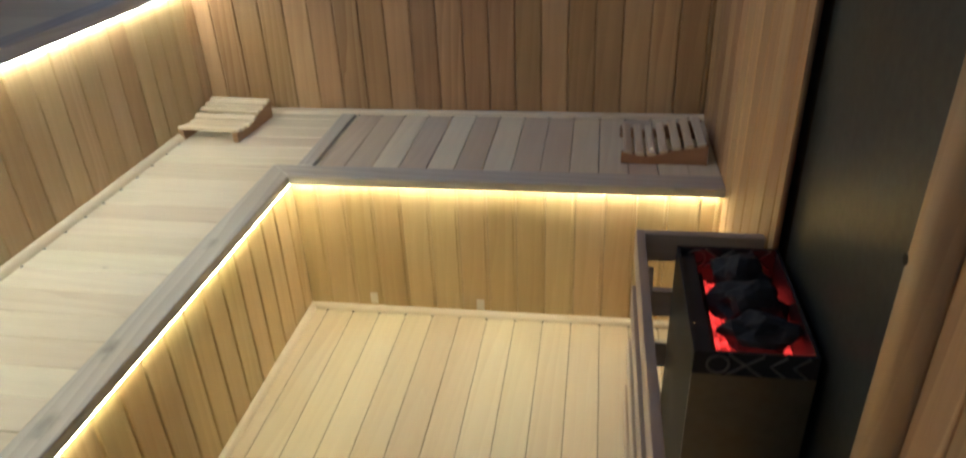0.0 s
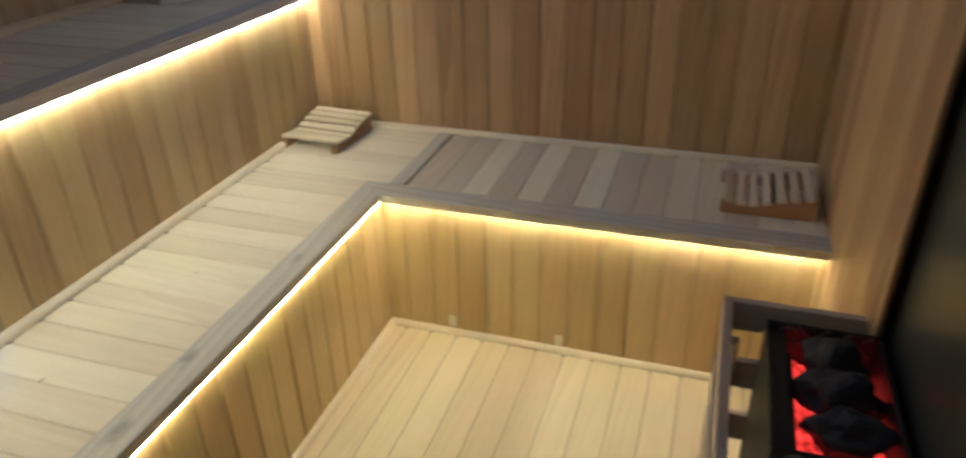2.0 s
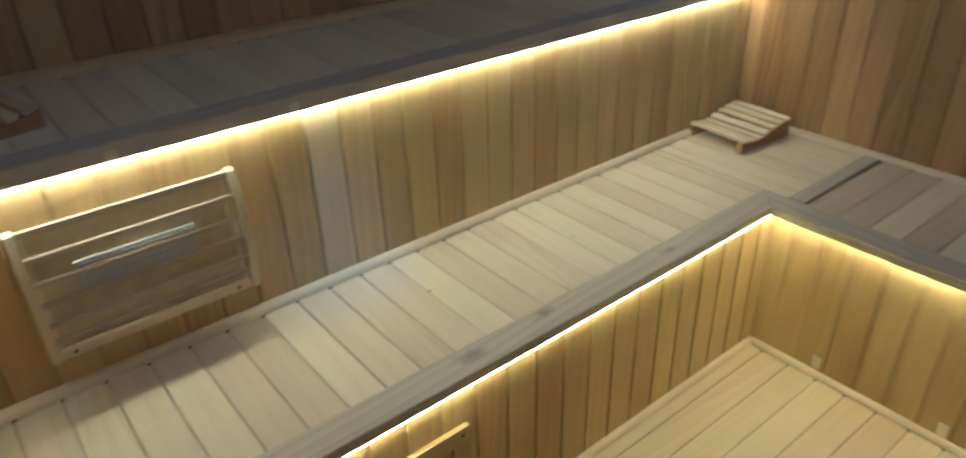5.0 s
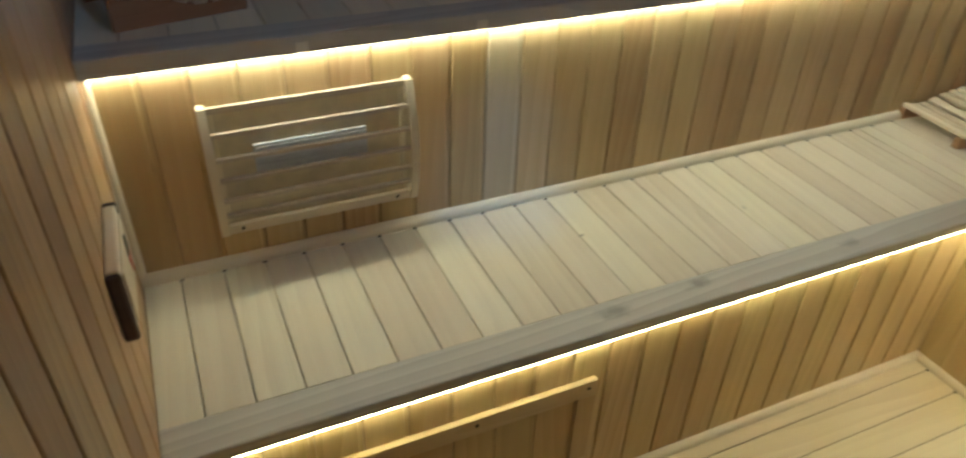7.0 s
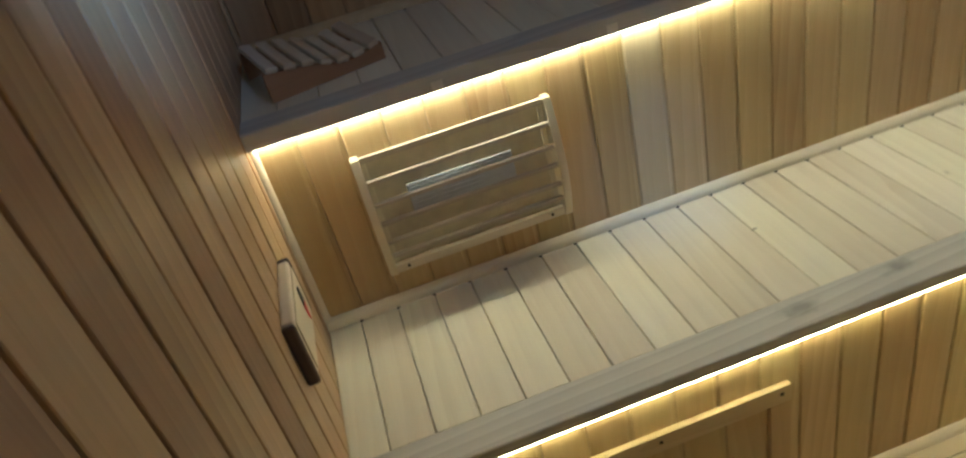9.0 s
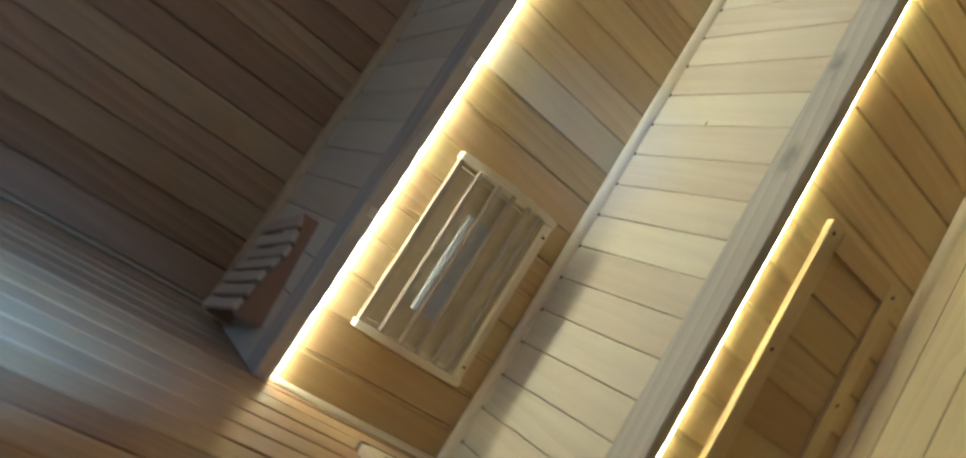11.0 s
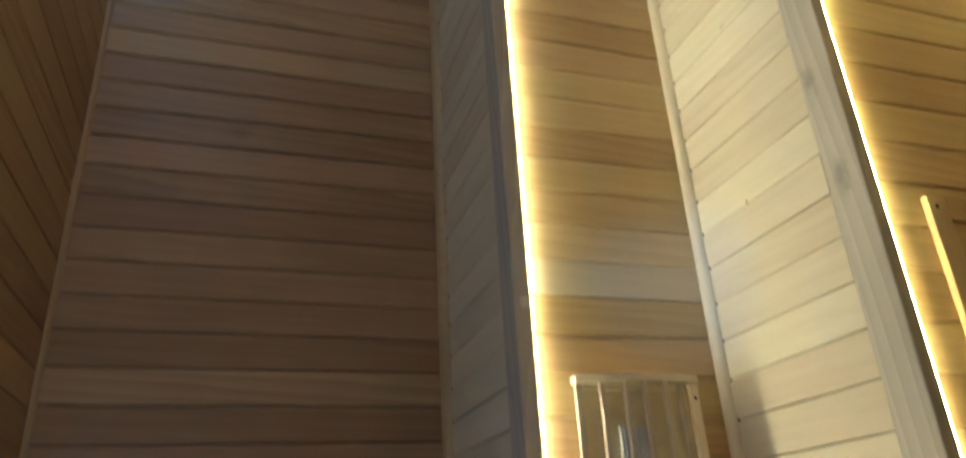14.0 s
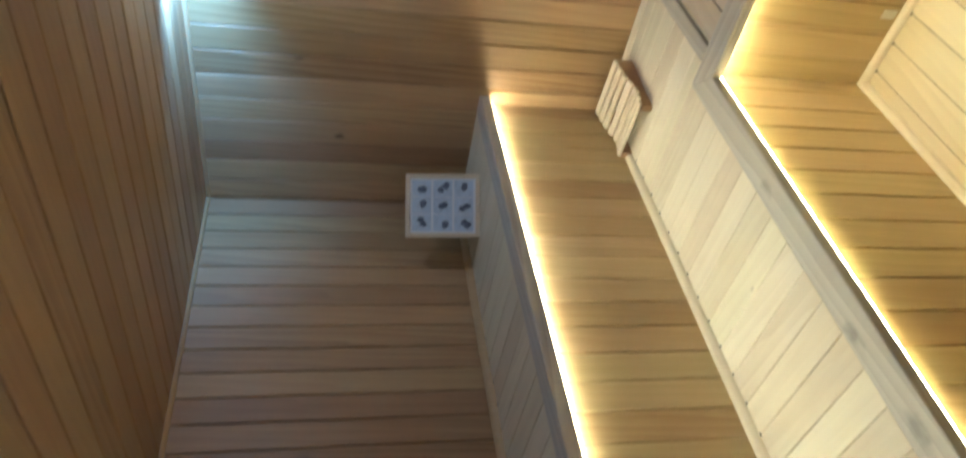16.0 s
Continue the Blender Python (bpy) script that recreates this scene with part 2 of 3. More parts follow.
def empty(name, m=None):
    ob = new(name)
    ob.empty_display_size = 0.1
    if m:
        ob.matrix_basis = m
    return ob


def box(x0, x1, y0, y1, z0, z1, bevel=0.0, bm=None):
    bm = bm or bmesh.new()
    g = bmesh.ops.create_cube(bm, size=1)
    m = Matrix.Translation(((x0 + x1) / 2, (y0 + y1) / 2, (z0 + z1) / 2)) @ Matrix.Diagonal((x1 - x0, y1 - y0, z1 - z0, 1))
    bmesh.ops.transform(bm, matrix=m, verts=g["verts"])
    if bevel:
        edges = list({e for v in g["verts"] for e in v.link_edges})
        bmesh.ops.bevel(bm, geom=edges, offset=bevel, segments=2, affect="EDGES", profile=0.5)
    return bm


def prism(outline, depth, m=None, bm=None, bevel=0.0):
    """The outline (x, y) drawn out along z from 0 to depth, then moved by m."""
    bm = bm or bmesh.new()
    lo = [bm.verts.new((x, y, 0)) for x, y in outline]
    hi = [bm.verts.new((x, y, depth)) for x, y in outline]
    k = len(outline)
    bm.faces.new(lo[::-1]); bm.faces.new(hi)
    for i in range(k):
        bm.faces.new((lo[i], lo[(i + 1) % k], hi[(i + 1) % k], hi[i]))
    if bevel:
        edges = list({e for v in lo + hi for e in v.link_edges})
        out = bmesh.ops.bevel(bm, geom=edges, offset=bevel, segments=2, affect="EDGES", profile=0.5)
    if m:
        bmesh.ops.transform(bm, matrix=m, verts=bm.verts)
    return bm


def tube(points, r, sides=10, bm=None):
    bm = bm or bmesh.new()
    rings = []
    pts = [Vector(p) for p in points]
    for i, p in enumerate(pts):
        d = (pts[min(i + 1, len(pts) - 1)] - pts[max(i - 1, 0)]).normalized()
        q = d.to_track_quat("Z", "Y")
        rings.append([bm.verts.new(p + q @ Vector((r * math.cos(a), r * math.sin(a), 0))) for a in (2 * math.pi * j / sides for j in range(sides))])
    for a, b in zip(rings, rings[1:]):
        for j in range(sides):
            bm.faces.new((a[j], a[(j + 1) % sides], b[(j + 1) % sides], b[j]))
    bm.faces.new(rings[0][::-1]); bm.faces.new(rings[-1])
    return bm


def cladding(width, length, t=T, groove=0.0072, depth=0.0038):
    """Profile of a cladding board: a recessed tongue, then a face with eased edges; length along z, face towards +y."""
    w = width / 2 - 0.0006
    o = [(-w, 0), (-w, t - depth), (-w + groove, t - depth + 0.0003), (-w + groove + 0.0006, t - 0.0018), (-w + groove + 0.0022, t - 0.0004), (-w + groove + 0.0036, t),
         (w - 0.003, t), (w - 0.0008, t - 0.0016), (w, t - 0.004), (w, 0)]
    return prism(o, length, Matrix.Translation((0, 0, -length / 2)))


def wall_cladding(width, length):
    return cladding(width, length, groove=0.0022, depth=0.0042)


def deep_cladding(width, length, t=T):
    """A cladding board with a deep open joint."""
    w = width / 2 - 0.0006
    o = [(-w, 0), (-w, t - 0.0105), (-w + 0.0038, t - 0.0100), (-w + 0.0042, t - 0.0016), (-w + 0.006, t),
         (w - 0.002, t), (w - 0.0006, t - 0.0012), (w, t - 0.004), (w, 0)]
    return prism(o, length, Matrix.Translation((0, 0, -length / 2)))


def decking(width, length, t=0.022, gap=0.0015):
    """Profile of a seat or floor board with small rounded edges."""
    w = width / 2 - gap / 2
    o = [(-w, 0), (-w, t - 0.003), (-w + 0.0006, t - 0.0012), (-w + 0.002, t), (w - 0.002, t), (w - 0.0006, t - 0.0012), (w, t - 0.003), (w, 0)]
    return prism(o, length, Matrix.Translation((0, 0, -length / 2)))


def floor_decking(width, length):
    return decking(width, length, gap=0.0007)


def axes(normal, length, origin):
    n, l = Vector(normal), Vector(length)
    w = n.cross(l)
    m = Matrix((w, n, l)).transposed().to_4x4()
    m.translation = origin
    return m


def row(name, make, material, parent, normal, length, axis, lo, hi, joint, pitch, at, size, jitter=0.0006, tones=None):
    """Boards of one pitch between lo and hi along an axis, with a joint at the given place; cut ones at the ends."""
    cuts = [lo] + sorted(joint + pitch * i for i in range(-60, 60) if lo + 0.006 < joint + pitch * i < hi - 0.006) + [hi]
    shared = {}
    for a, b in zip(cuts, cuts[1:]):
        stuff = (tones or {}).get(round((a + b) / 2 / pitch), material)
        key = (round(b - a, 4), stuff.name)
        if key in shared:
            ob = new(name, shared[key])
            ob.parent = parent
        else:
            ob = link(name, make(b - a, size), stuff, parent)
            shared[key] = ob.data
        p = Vector(at)
        p[axis] = (a + b) / 2
        ob.matrix_basis = axes(normal, length, p + Vector(normal) * rnd.uniform(-jitter, jitter))
    return cuts[1:-1]


def joint_gaps(parent, axis, cuts, at, size=(0.008, 0.005)):
    """Small dark openings where the board joints run in under a trim."""
    mesh = None
    for c in cuts:
        if mesh is None:
            along, across = size if axis == 0 else size[::-1]
            ob = link("joint_gap", box(-along / 2, along / 2, -across / 2, across / 2, -0.001, 0.0008), M_SCREW, parent)
            mesh = ob.data
        else:
            ob = new("joint_gap", mesh)
            ob.parent = parent
        p = Vector(at)
        p[axis] = c + rnd.uniform(-0.0015, 0.0015)
        ob.matrix_basis = Matrix.Translation(p)


def fit_pitch(total):
    k = max(1, round(total / BW))
    return k, total / k


# ---- setting ----
def slab(name, *b, material=M_BACK, label="", category="wall"):
    ob = link(name, box(*b), material)
    return tagged(ob, label, category, kind="structure")


def wall_boards(wall, normal, a, b, z0, z1, at, joint=0.0, pitch=0.084, material=M_WALL, make=wall_cladding):
    """Vertical boards from a to b along the wall, their backs on the backing."""
    axis = 0 if normal[1] else 1
    p = [at, at, (z0 + z1) / 2]
    row("wall_board", make, material, wall, normal, (0, 0, 1), axis, min(a, b), max(a, b), joint, pitch, p, z1 - z0)


floor = slab("floor", XW - 0.1, XE + 0.1, YS - 0.1, YN + 0.1, -0.1, FZ - 0.002, label="pale yellow wooden board floor of the sauna", category="floor")
wall_n = slab("wall_north", XW - 0.12, XE + 0.12, YN + T, YN + 0.12, 0, ZC + 0.1, label="tan vertical tongue and groove sauna wall")
wall_w = slab("wall_west", XW - 0.12, XW - T, YS - 0.12, YN + T, 0, ZC + 0.1, label="dim brown vertical tongue and groove sauna wall")
wall_e = slab("wall_east", XE + 0.031, XE + 0.12, YS - 0.12, YN + T, 0, ZC + 0.1, label="wooden clad wall beside the sauna heater")
bm = box(XW - T, DX0 - T, YS - 0.1, YS - T, 0, ZC + 0.1)
box(DX1 + T, XE + T, YS - 0.1, YS - T, 0, ZC + 0.1, bm=bm)
box(DX0 - T, DX1 + T, YS - 0.1, YS - T, DZ + T, ZC + 0.1, bm=bm)
wall_s = tagged(link("wall_south", bm, M_BACK), "wooden clad wall with the sauna doorway", "wall", kind="structure")

# ceiling: boards run from east to west, one mesh
bm = bmesh.new()
k, p = fit_pitch(YN - YS)
prof = wall_cladding(p, XE - XW)
base = bpy.data.meshes.new("tmp"); prof.to_mesh(base); prof.free()
box(XW - 0.1, XE + 0.1, YS - 0.1, YN + 0.1, ZC + T + 0.001, ZC + 0.1, bm=bm)
for i in range(k):
    n0 = len(bm.verts)
    bm.from_mesh(base)
    bm.verts.ensure_lookup_table()
    bmesh.ops.transform(bm, matrix=axes((0, 0, -1), (1, 0, 0), ((XW + XE) / 2, YS + p * (i + 0.5), ZC + T + rnd.uniform(-0.0006, 0.0006))), verts=bm.verts[n0:])
bpy.data.meshes.remove(base)
ceiling = tagged(link("ceiling", bm, M_CEIL), "brown wooden board sauna ceiling", "ceiling", kind="structure")

wall_boards(wall_n, (0, -1, 0), XW, XE, H1 - 0.03, ZC, YN + T, 0.056, 0.0857)
wall_boards(wall_w, (1, 0, 0), YS, YN + T, H2 - 0.03, ZC, XW - T)
PY0, PY1 = -1.212, -0.636      # dark panel on the east wall
wall_boards(wall_e, (-1, 0, 0), YN + T, PY1 + 0.016, 0, ZC, XE + T)
wall_boards(wall_e, (-1, 0, 0), PY0 - 0.055, YS, 0, ZC, XE + T)
wall_boards(wall_s, (0, 1, 0), XW - T, DX0, 0, ZC, YS - T, 0.110, 0.0835, make=deep_cladding)


def quarter_round(length, r=0.02):
    o = [(0, 0)] + [(r * math.cos(a), r * math.sin(a)) for a in (math.pi / 2 * j / 6 for j in range(7))]
    return prism(o, length)


def trim(name, start, along, inward, up, length, r, material=M_TRIM, parent=None, label="pale quarter round wooden trim"):
    """A quarter round bead: start in the corner, running along."""
    bm = quarter_round(length, r)
    m = Matrix((Vector(inward), Vector(up), Vector(along))).transposed().to_4x4()
    m.translation = start
    ob = link(name, bm, material, parent)
    ob.matrix_basis = m
    if not parent:
        tagged(ob, label, "trim", kind="structure")
    return ob


trim("trim_floor_north", (R2, RN, FZ), (1, 0, 0), (0, -1, 0), (0, 0, 1), XE - R2, 0.018)
trim("trim_floor_west", (R2, YS, FZ), (0, 1, 0), (1, 0, 0), (0, 0, 1), RN - YS, 0.018)
trim("trim_corner_west", (XW, YS, ZC), (0, 1, 0), (1, 0, 0), (0, 0, -1), YN - YS, 0.012, M_WALL, label="brown quarter round wooden trim")
trim("trim_corner_north", (XW, YN, ZC), (1, 0, 0), (0, -1, 0), (0, 0, -1), XE - XW, 0.012, M_WALL, label="brown quarter round wooden trim")
trim("trim_corner_south_west", (R1, YS, H1), (0, 0, 1), (1, 0, 0), (0, 1, 0), H2 - 0.036 - H1, 0.013, M_TRIM)
trim("trim_corner_south_low", (R2, YS, FZ), (0, 0, 1), (1, 0, 0), (0, 1, 0), H1 - 0.03 - FZ, 0.013, M_TRIM)
trim("trim_corner_east_low", (XE, RN, FZ), (0, 0, 1), (0, -1, 0), (-1, 0, 0), H1 - 0.03 - FZ, 0.014, M_HATCH)

# floor boards run north and south
floor_cuts = row("floor_board", floor_decking, M_FLOOR, floor, (0, 0, 1), (0, 1, 0), 0, R2 + 0.002, XE, 0.0885, 0.0868, (0, (YS + RN) / 2, FZ - 0.022), RN - YS)

joint_gaps(floor, 0, floor_cuts, (0, RN - 0.0195, FZ), (0.008, 0.004))

# doorway lining and the space behind it
bm = box(DX0 - T, DX0, YS - 0.1, YS, 0, DZ)
box(DX1, DX1 + T, YS - 0.1, YS, 0, DZ, bm=bm)
box(DX0 - T, DX1 + T, YS - 0.1, YS, DZ, DZ + T, bm=bm)
tagged(link("door_1", bm, M_TRIM), "plain pale wooden lining of the open doorway", "doorway", kind="structure")
bm = box(-1.6, 3.2, -4.2, -4.1, -0.1, 2.5)
box(-1.6, -1.5, -4.1, YS - 0.1, -0.1, 2.5, bm=bm)
box(3.1, 3.2, -4.1, YS - 0.1, -0.1, 2.5, bm=bm)
box(-1.6, 3.2, -4.2, YS - 0.1, 2.4, 2.5, bm=bm)
box(-1.5, 3.1, -4.1, YS - 0.1, -0.1, -0.02, bm=bm)
tagged(link("wall_hall", bm, M_PLASTER), "plain grey walls of the space outside the doorway", "wall", kind="structure")
# unseen area lamp, added as a stand-in for light from outside the doorway
lamp = bpy.data.lights.new("doorway_fill", "AREA")
lamp.shape, lamp.size, lamp.size_y, lamp.energy, lamp.color = "RECTANGLE", 0.5, 1.6, HALL_POWER, (0.62, 0.78, 1.0)
ob = new("doorway_fill", lamp)
ob.matrix_basis = look((0.93, YS - 0.25, 1.0), (0.3, 0.0, 0.9))

# ---- benches ----
def lower_bench():
    b = empty("lower_bench", pose(0, 0, 0))
    tagged(b, "L-shaped pale wooden sauna bench with clad riser", "bench")
    bm = box(R1 - 0.03, R2 - T, YS + 0.002, YN - 0.002, FZ, H1 - 0.026)
    box(R2 - T, XE - 0.002, RN + T, YN - 0.002, FZ, H1 - 0.026, bm=bm)
    part("carcass", bm, M_BACK, b, "dark inner frame")
    # seat of the west arm
    f, w, g = 0.048, 0.078, -0.106
    inner = g + 0.082
    short, long_ = f - w - R1 - 0.001, 0.044 - R1
    cuts = row("seat_board", decking, M_SEAT, b, (0, 0, 1), (1, 0, 0), 1, YS, inner, -1.873, 0.0826, (R1 + short / 2, 0, H1 - 0.022), short)
    cuts += row("seat_board", decking, M_SEAT, b, (0, 0, 1), (1, 0, 0), 1, inner + 0.001, YN, -1.873, 0.0826, (R1 + long_ / 2, 0, H1 - 0.022), long_)
    joint_gaps(b, 1, cuts, (R1 + 0.0215, 0, H1))
    # seat of the north arm
    cuts = row("seat_board", decking, M_SEAT, b, (0, 0, 1), (0, 1, 0), 0, 0.0995, XE, 0.190, 0.0828, (0, (YN + inner) / 2, H1 - 0.022), YN - inner - 0.002, tones=NORTH_TONES)
    joint_gaps(b, 0, cuts, (0, YN - 0.0175, H1), (0.009, 0.004))
    part("batten", box(0.046, 0.092, inner + 0.001, YN, H1 - 0.02, H1 + 0.003, 0.002), M_NOSE_Y, b)
    # nosings, mitred at the inner corner
    o = [(f - w, YS), (f, YS), (f, g), (f - w, inner)]
    part("nosing", prism(o, 0.027, Matrix.Translation((0, 0, H1 - 0.025)), bevel=0.003), M_NOSE_Y, b, "greyish wooden front board")
    o = [(f + 0.0006, g - 0.0004), (XE, g - 0.0004), (XE, inner - 0.0004), (f - w + 0.0006, inner - 0.0004)]
    part("nosing", prism(o, 0.027, Matrix.Translation((0, 0, H1 - 0.025)), bevel=0.003), M_NOSE_X, b, "greyish wooden front board")
    # risers
    zr, hr = (H1 - 0.026 + FZ) / 2, H1 - 0.028 - FZ
    row("riser_board", cladding, M_RISER, b, (1, 0, 0), (0, 0, 1), 1, YS, RN + T, -1.884, 0.08395, (R2 - T, 0, zr), hr)
    row("riser_board", cladding, M_RISER, b, (0, -1, 0), (0, 0, 1), 0, R2, XE, 0.1075, 0.0852, (0, RN + T, zr), hr)
    trim("back_trim", (R1, YS, H1), (0, 1, 0), (1, 0, 0), (0, 0, 1), YN - YS, 0.02, parent=b)
    trim("back_trim", (R1, YN, H1), (1, 0, 0), (0, -1, 0), (0, 0, 1), XE - R1, 0.016, parent=b)
    return b


def upper_bench():
    b = empty("upper_bench", pose(0, 0, 0))
    tagged(b, "high wooden sauna bench along the back wall", "bench")
    part("carcass", box(XW + 0.002, R1 - T, YS + 0.002, YN - 0.002, H1, H2 - 0.024), M_BACK, b, "dark inner frame")
    d = R1 - 0.04 - XW
    cuts = row("seat_board", decking, M_SEAT, b, (0, 0, 1), (1, 0, 0), 1, YS, YN, -0.898, 0.0813, (XW + d / 2, 0, H2 - 0.022), d)
    joint_gaps(b, 1, cuts, (XW + 0.0245, 0, H2))
    part("nosing", box(R1 - 0.039, R1 + 0.032, YS, YN, H2 - 0.034, H2 + 0.002, 0.003), M_NOSE_Y, b, "greyish wooden front board")
    row("riser_board", cladding, M_RISER, b, (1, 0, 0), (0, 0, 1), 1, YS, YN, -1.861, 0.0823, (R1 - T, 0, (H1 + H2 - 0.036) / 2), H2 - 0.038 - H1, tones=UPPER_TONES)
    trim("back_trim", (XW, YS, H2), (0, 1, 0), (1, 0, 0), (0, 0, 1), YN - YS, 0.023, material=M_HATCH_Y, parent=b)
    return b


M_NOSE_X = wood("nosing_wood_x", (0.58, 0.545, 0.475), (0.40, 0.365, 0.31), rough=0.42, spread=0.5, axis=0, rings=0.5)
M_NOSE_Y = wood("nosing_wood_y", (0.58, 0.545, 0.475), (0.40, 0.365, 0.31), rough=0.42, spread=0.5, axis=1, rings=0.5, figure=1.0, knots=NOSE_KNOTS)
# paler tone stands in for the pool of cool light on one riser board
M_RISER_PALE = wood("riser_lit_pale", (0.68, 0.56, 0.37), (0.54, 0.41, 0.24), rough=0.45, spread=0.4)
M_RISER_BROWN = wood("riser_heartwood", (0.60, 0.43, 0.22), (0.42, 0.27, 0.12), rough=0.45, spread=0.4)
M_SEAT_BROWN = wood("seat_heartwood", (0.66, 0.56, 0.43), (0.53, 0.43, 0.32), rough=0.5, spread=0.5)
# browner boards of the lower seat, counted from x = 0
NORTH_TONES = {i: M_SEAT_BROWN for i in (2, 3, 5, 7, 9, 10, 13)}
# boards of the upper riser that stand out, counted from y = 0
UPPER_TONES = {-15: M_RISER_BROWN, -14: M_RISER_PALE, -23: M_RISER_BROWN, -22: M_RISER_BROWN}
lower_bench()
upper_bench()

for b in ((R2 + 0.003, R2 + 0.011, YS + 0.01, RN - 0.018, H1 - 0.0286, H1 - 0.0262),
          (R2 + 0.014, XE - 0.01, RN - 0.016, RN - 0.007, H1 - 0.0300, H1 - 0.0262),
          (R1 + 0.003, R1 + 0.012, YS + 0.01, YN - 0.01, H2 - 0.041, H2 - 0.036)):
    s = link("led_strip", box(*b), M_LED_HIGH if b[0] < -0.1 else M_LED_NORTH if b[1] > 1 else M_LED_LOW)
    tagged(s, "glowing warm white LED strip under the bench edge", "light strip", "LED strips under the benches")


# ---- ceiling lamps: out of view, assumed for the cool light ----
def ceiling_lamp(x, y, dome):
    c = empty("ceiling_lamp", pose(x, y, ZC))
    tagged(c, "small round cool white lamp, unseen and assumed on the wooden ceiling", "ceiling lamp", "ceiling lamps")
    bm = bmesh.new()
    bmesh.ops.create_cone(bm, cap_ends=True, segments=24, radius1=0.07, radius2=0.075, depth=0.014, matrix=Matrix.Translation((0, 0, -0.008)))
    part("base", bm, M_WHITE, c)
    bm = bmesh.new()
    bmesh.ops.create_uvsphere(bm, u_segments=20, v_segments=10, radius=0.05, matrix=Matrix.Translation((0, 0, -0.058)))
    part("dome", bm, dome, c, "glowing bluish white dome")


# both domes are added as unseen sources of the cool ambient light
ceiling_lamp(0.36, 0.1, M_DOME_N)
ceiling_lamp(0.1, -1.5, M_DOME_S)


def spotlight(x, y, target, power, spread):
    """A small swivelling spotlight under the ceiling, out of view and added to cast a cool patch: base, neck, can, and
    its lamp inside the can's mouth.
    """
    eye = Vector((x, y, ZC - 0.075))
    way = (Vector(target) - eye).normalized()
    c = empty("spotlight", pose(x, y, ZC))
    tagged(c, "small white swivelling spotlight, unseen and added under the wooden ceiling", "spotlight", "ceiling spotlights")
    bm = bmesh.new()
    bmesh.ops.create_cone(bm, cap_ends=True, segments=20, radius1=0.032, radius2=0.034, depth=0.012, matrix=Matrix.Translation((0, 0, -0.007)))
    part("base", bm, M_WHITE, c)
    part("neck", tube([(0, 0, -0.013), (0, 0, -0.05)], 0.006), M_WHITE, c)
    a = Vector((0, 0, -0.075))
    part("can", tube([a - way * 0.03, a + way * 0.012], 0.024, 16), M_WHITE, c)
    data = bpy.data.lights.new("added_spot_lamp", "SPOT")
    data.energy, data.color, data.spot_size, data.spot_blend, data.shadow_soft_size = power, (0.13, 0.40, 1.0), radians(spread), 1.0, 0.02
    lamp_ob = new("added_spot_lamp", data)
    lamp_ob.matrix_basis = look(eye + way * 0.035, target)


spotlight(0.5, -1.42, (0.02, YS, 1.70), SPOT_SOUTH, 66)
spotlight(0.13, 0.2, (-0.03, 0.27, ZC), SPOT_NORTH, 120)
# extra narrow beam, added only for the cool patch on riser and seat
spotlight(0.6, -1.3, (R1, -1.16, 0.62), SPOT_BENCH, 17)


# ---- heater corner ----
def dark_panel():
    p = tagged(link("wall_panel", box(XE + 0.026, XE + 0.032, PY0, PY1, 0.002, ZC - 0.002, 0.001), M_PANEL),
               "smooth dark greenish grey fireproof board behind the heater", "wall panel", kind="structure")
    t = link("trim_panel_north", prism([(0, 0), (0.006, 0), (0.006, 0.012), (0.004, 0.016), (0, 0.016)], ZC), M_WALL)
    t.matrix_basis = Matrix(((-1, 0, 0, XE + 0.004), (0, 1, 0, PY1), (0, 0, 1, 0), (0, 0, 0, 1)))
    tagged(t, "narrow pale wooden bead beside the dark board", "trim", kind="structure")
    arc = [(math.cos(a), math.sin(a)) for a in (math.pi / 2 * j / 8 for j in range(9))]
    o = [(0, 0), (0.008, 0)] + [(0.008 + 0.03 * q, 0.022 - 0.022 * p) for p, q in arc] + [(0.008 + 0.03 * p, 0.033 + 0.022 * q) for p, q in arc] + [(0, 0.055)]
    t = link("trim_panel_south", prism(o, ZC), M_WALL)
    t.data.shade_smooth()
    t.matrix_basis = Matrix(((-1, 0, 0, XE + 0.006), (0, 1, 0, PY0 - 0.055), (0, 0, 1, 0), (0, 0, 0, 1)))
    tagged(t, "rounded wooden edge strip beside the dark board", "trim", kind="structure")
    hole = link("knot_hole", tube([(0, 0.0005, 0), (0, -0.0006, 0)], 0.006, 10), M_SCREW)
    hole.parent = t
    hole.matrix_basis = Matrix(((0, -1, 0, 0.0382), (1, 0, 0, 0.038), (0, 0, 1, 1.023), (0, 0, 0, 1)))


dark_panel()
HX0, HX1, HY0, HY1, HZ0, HZ1 = 1.088, 1.279, -0.972, -0.643, 0.2, 0.688


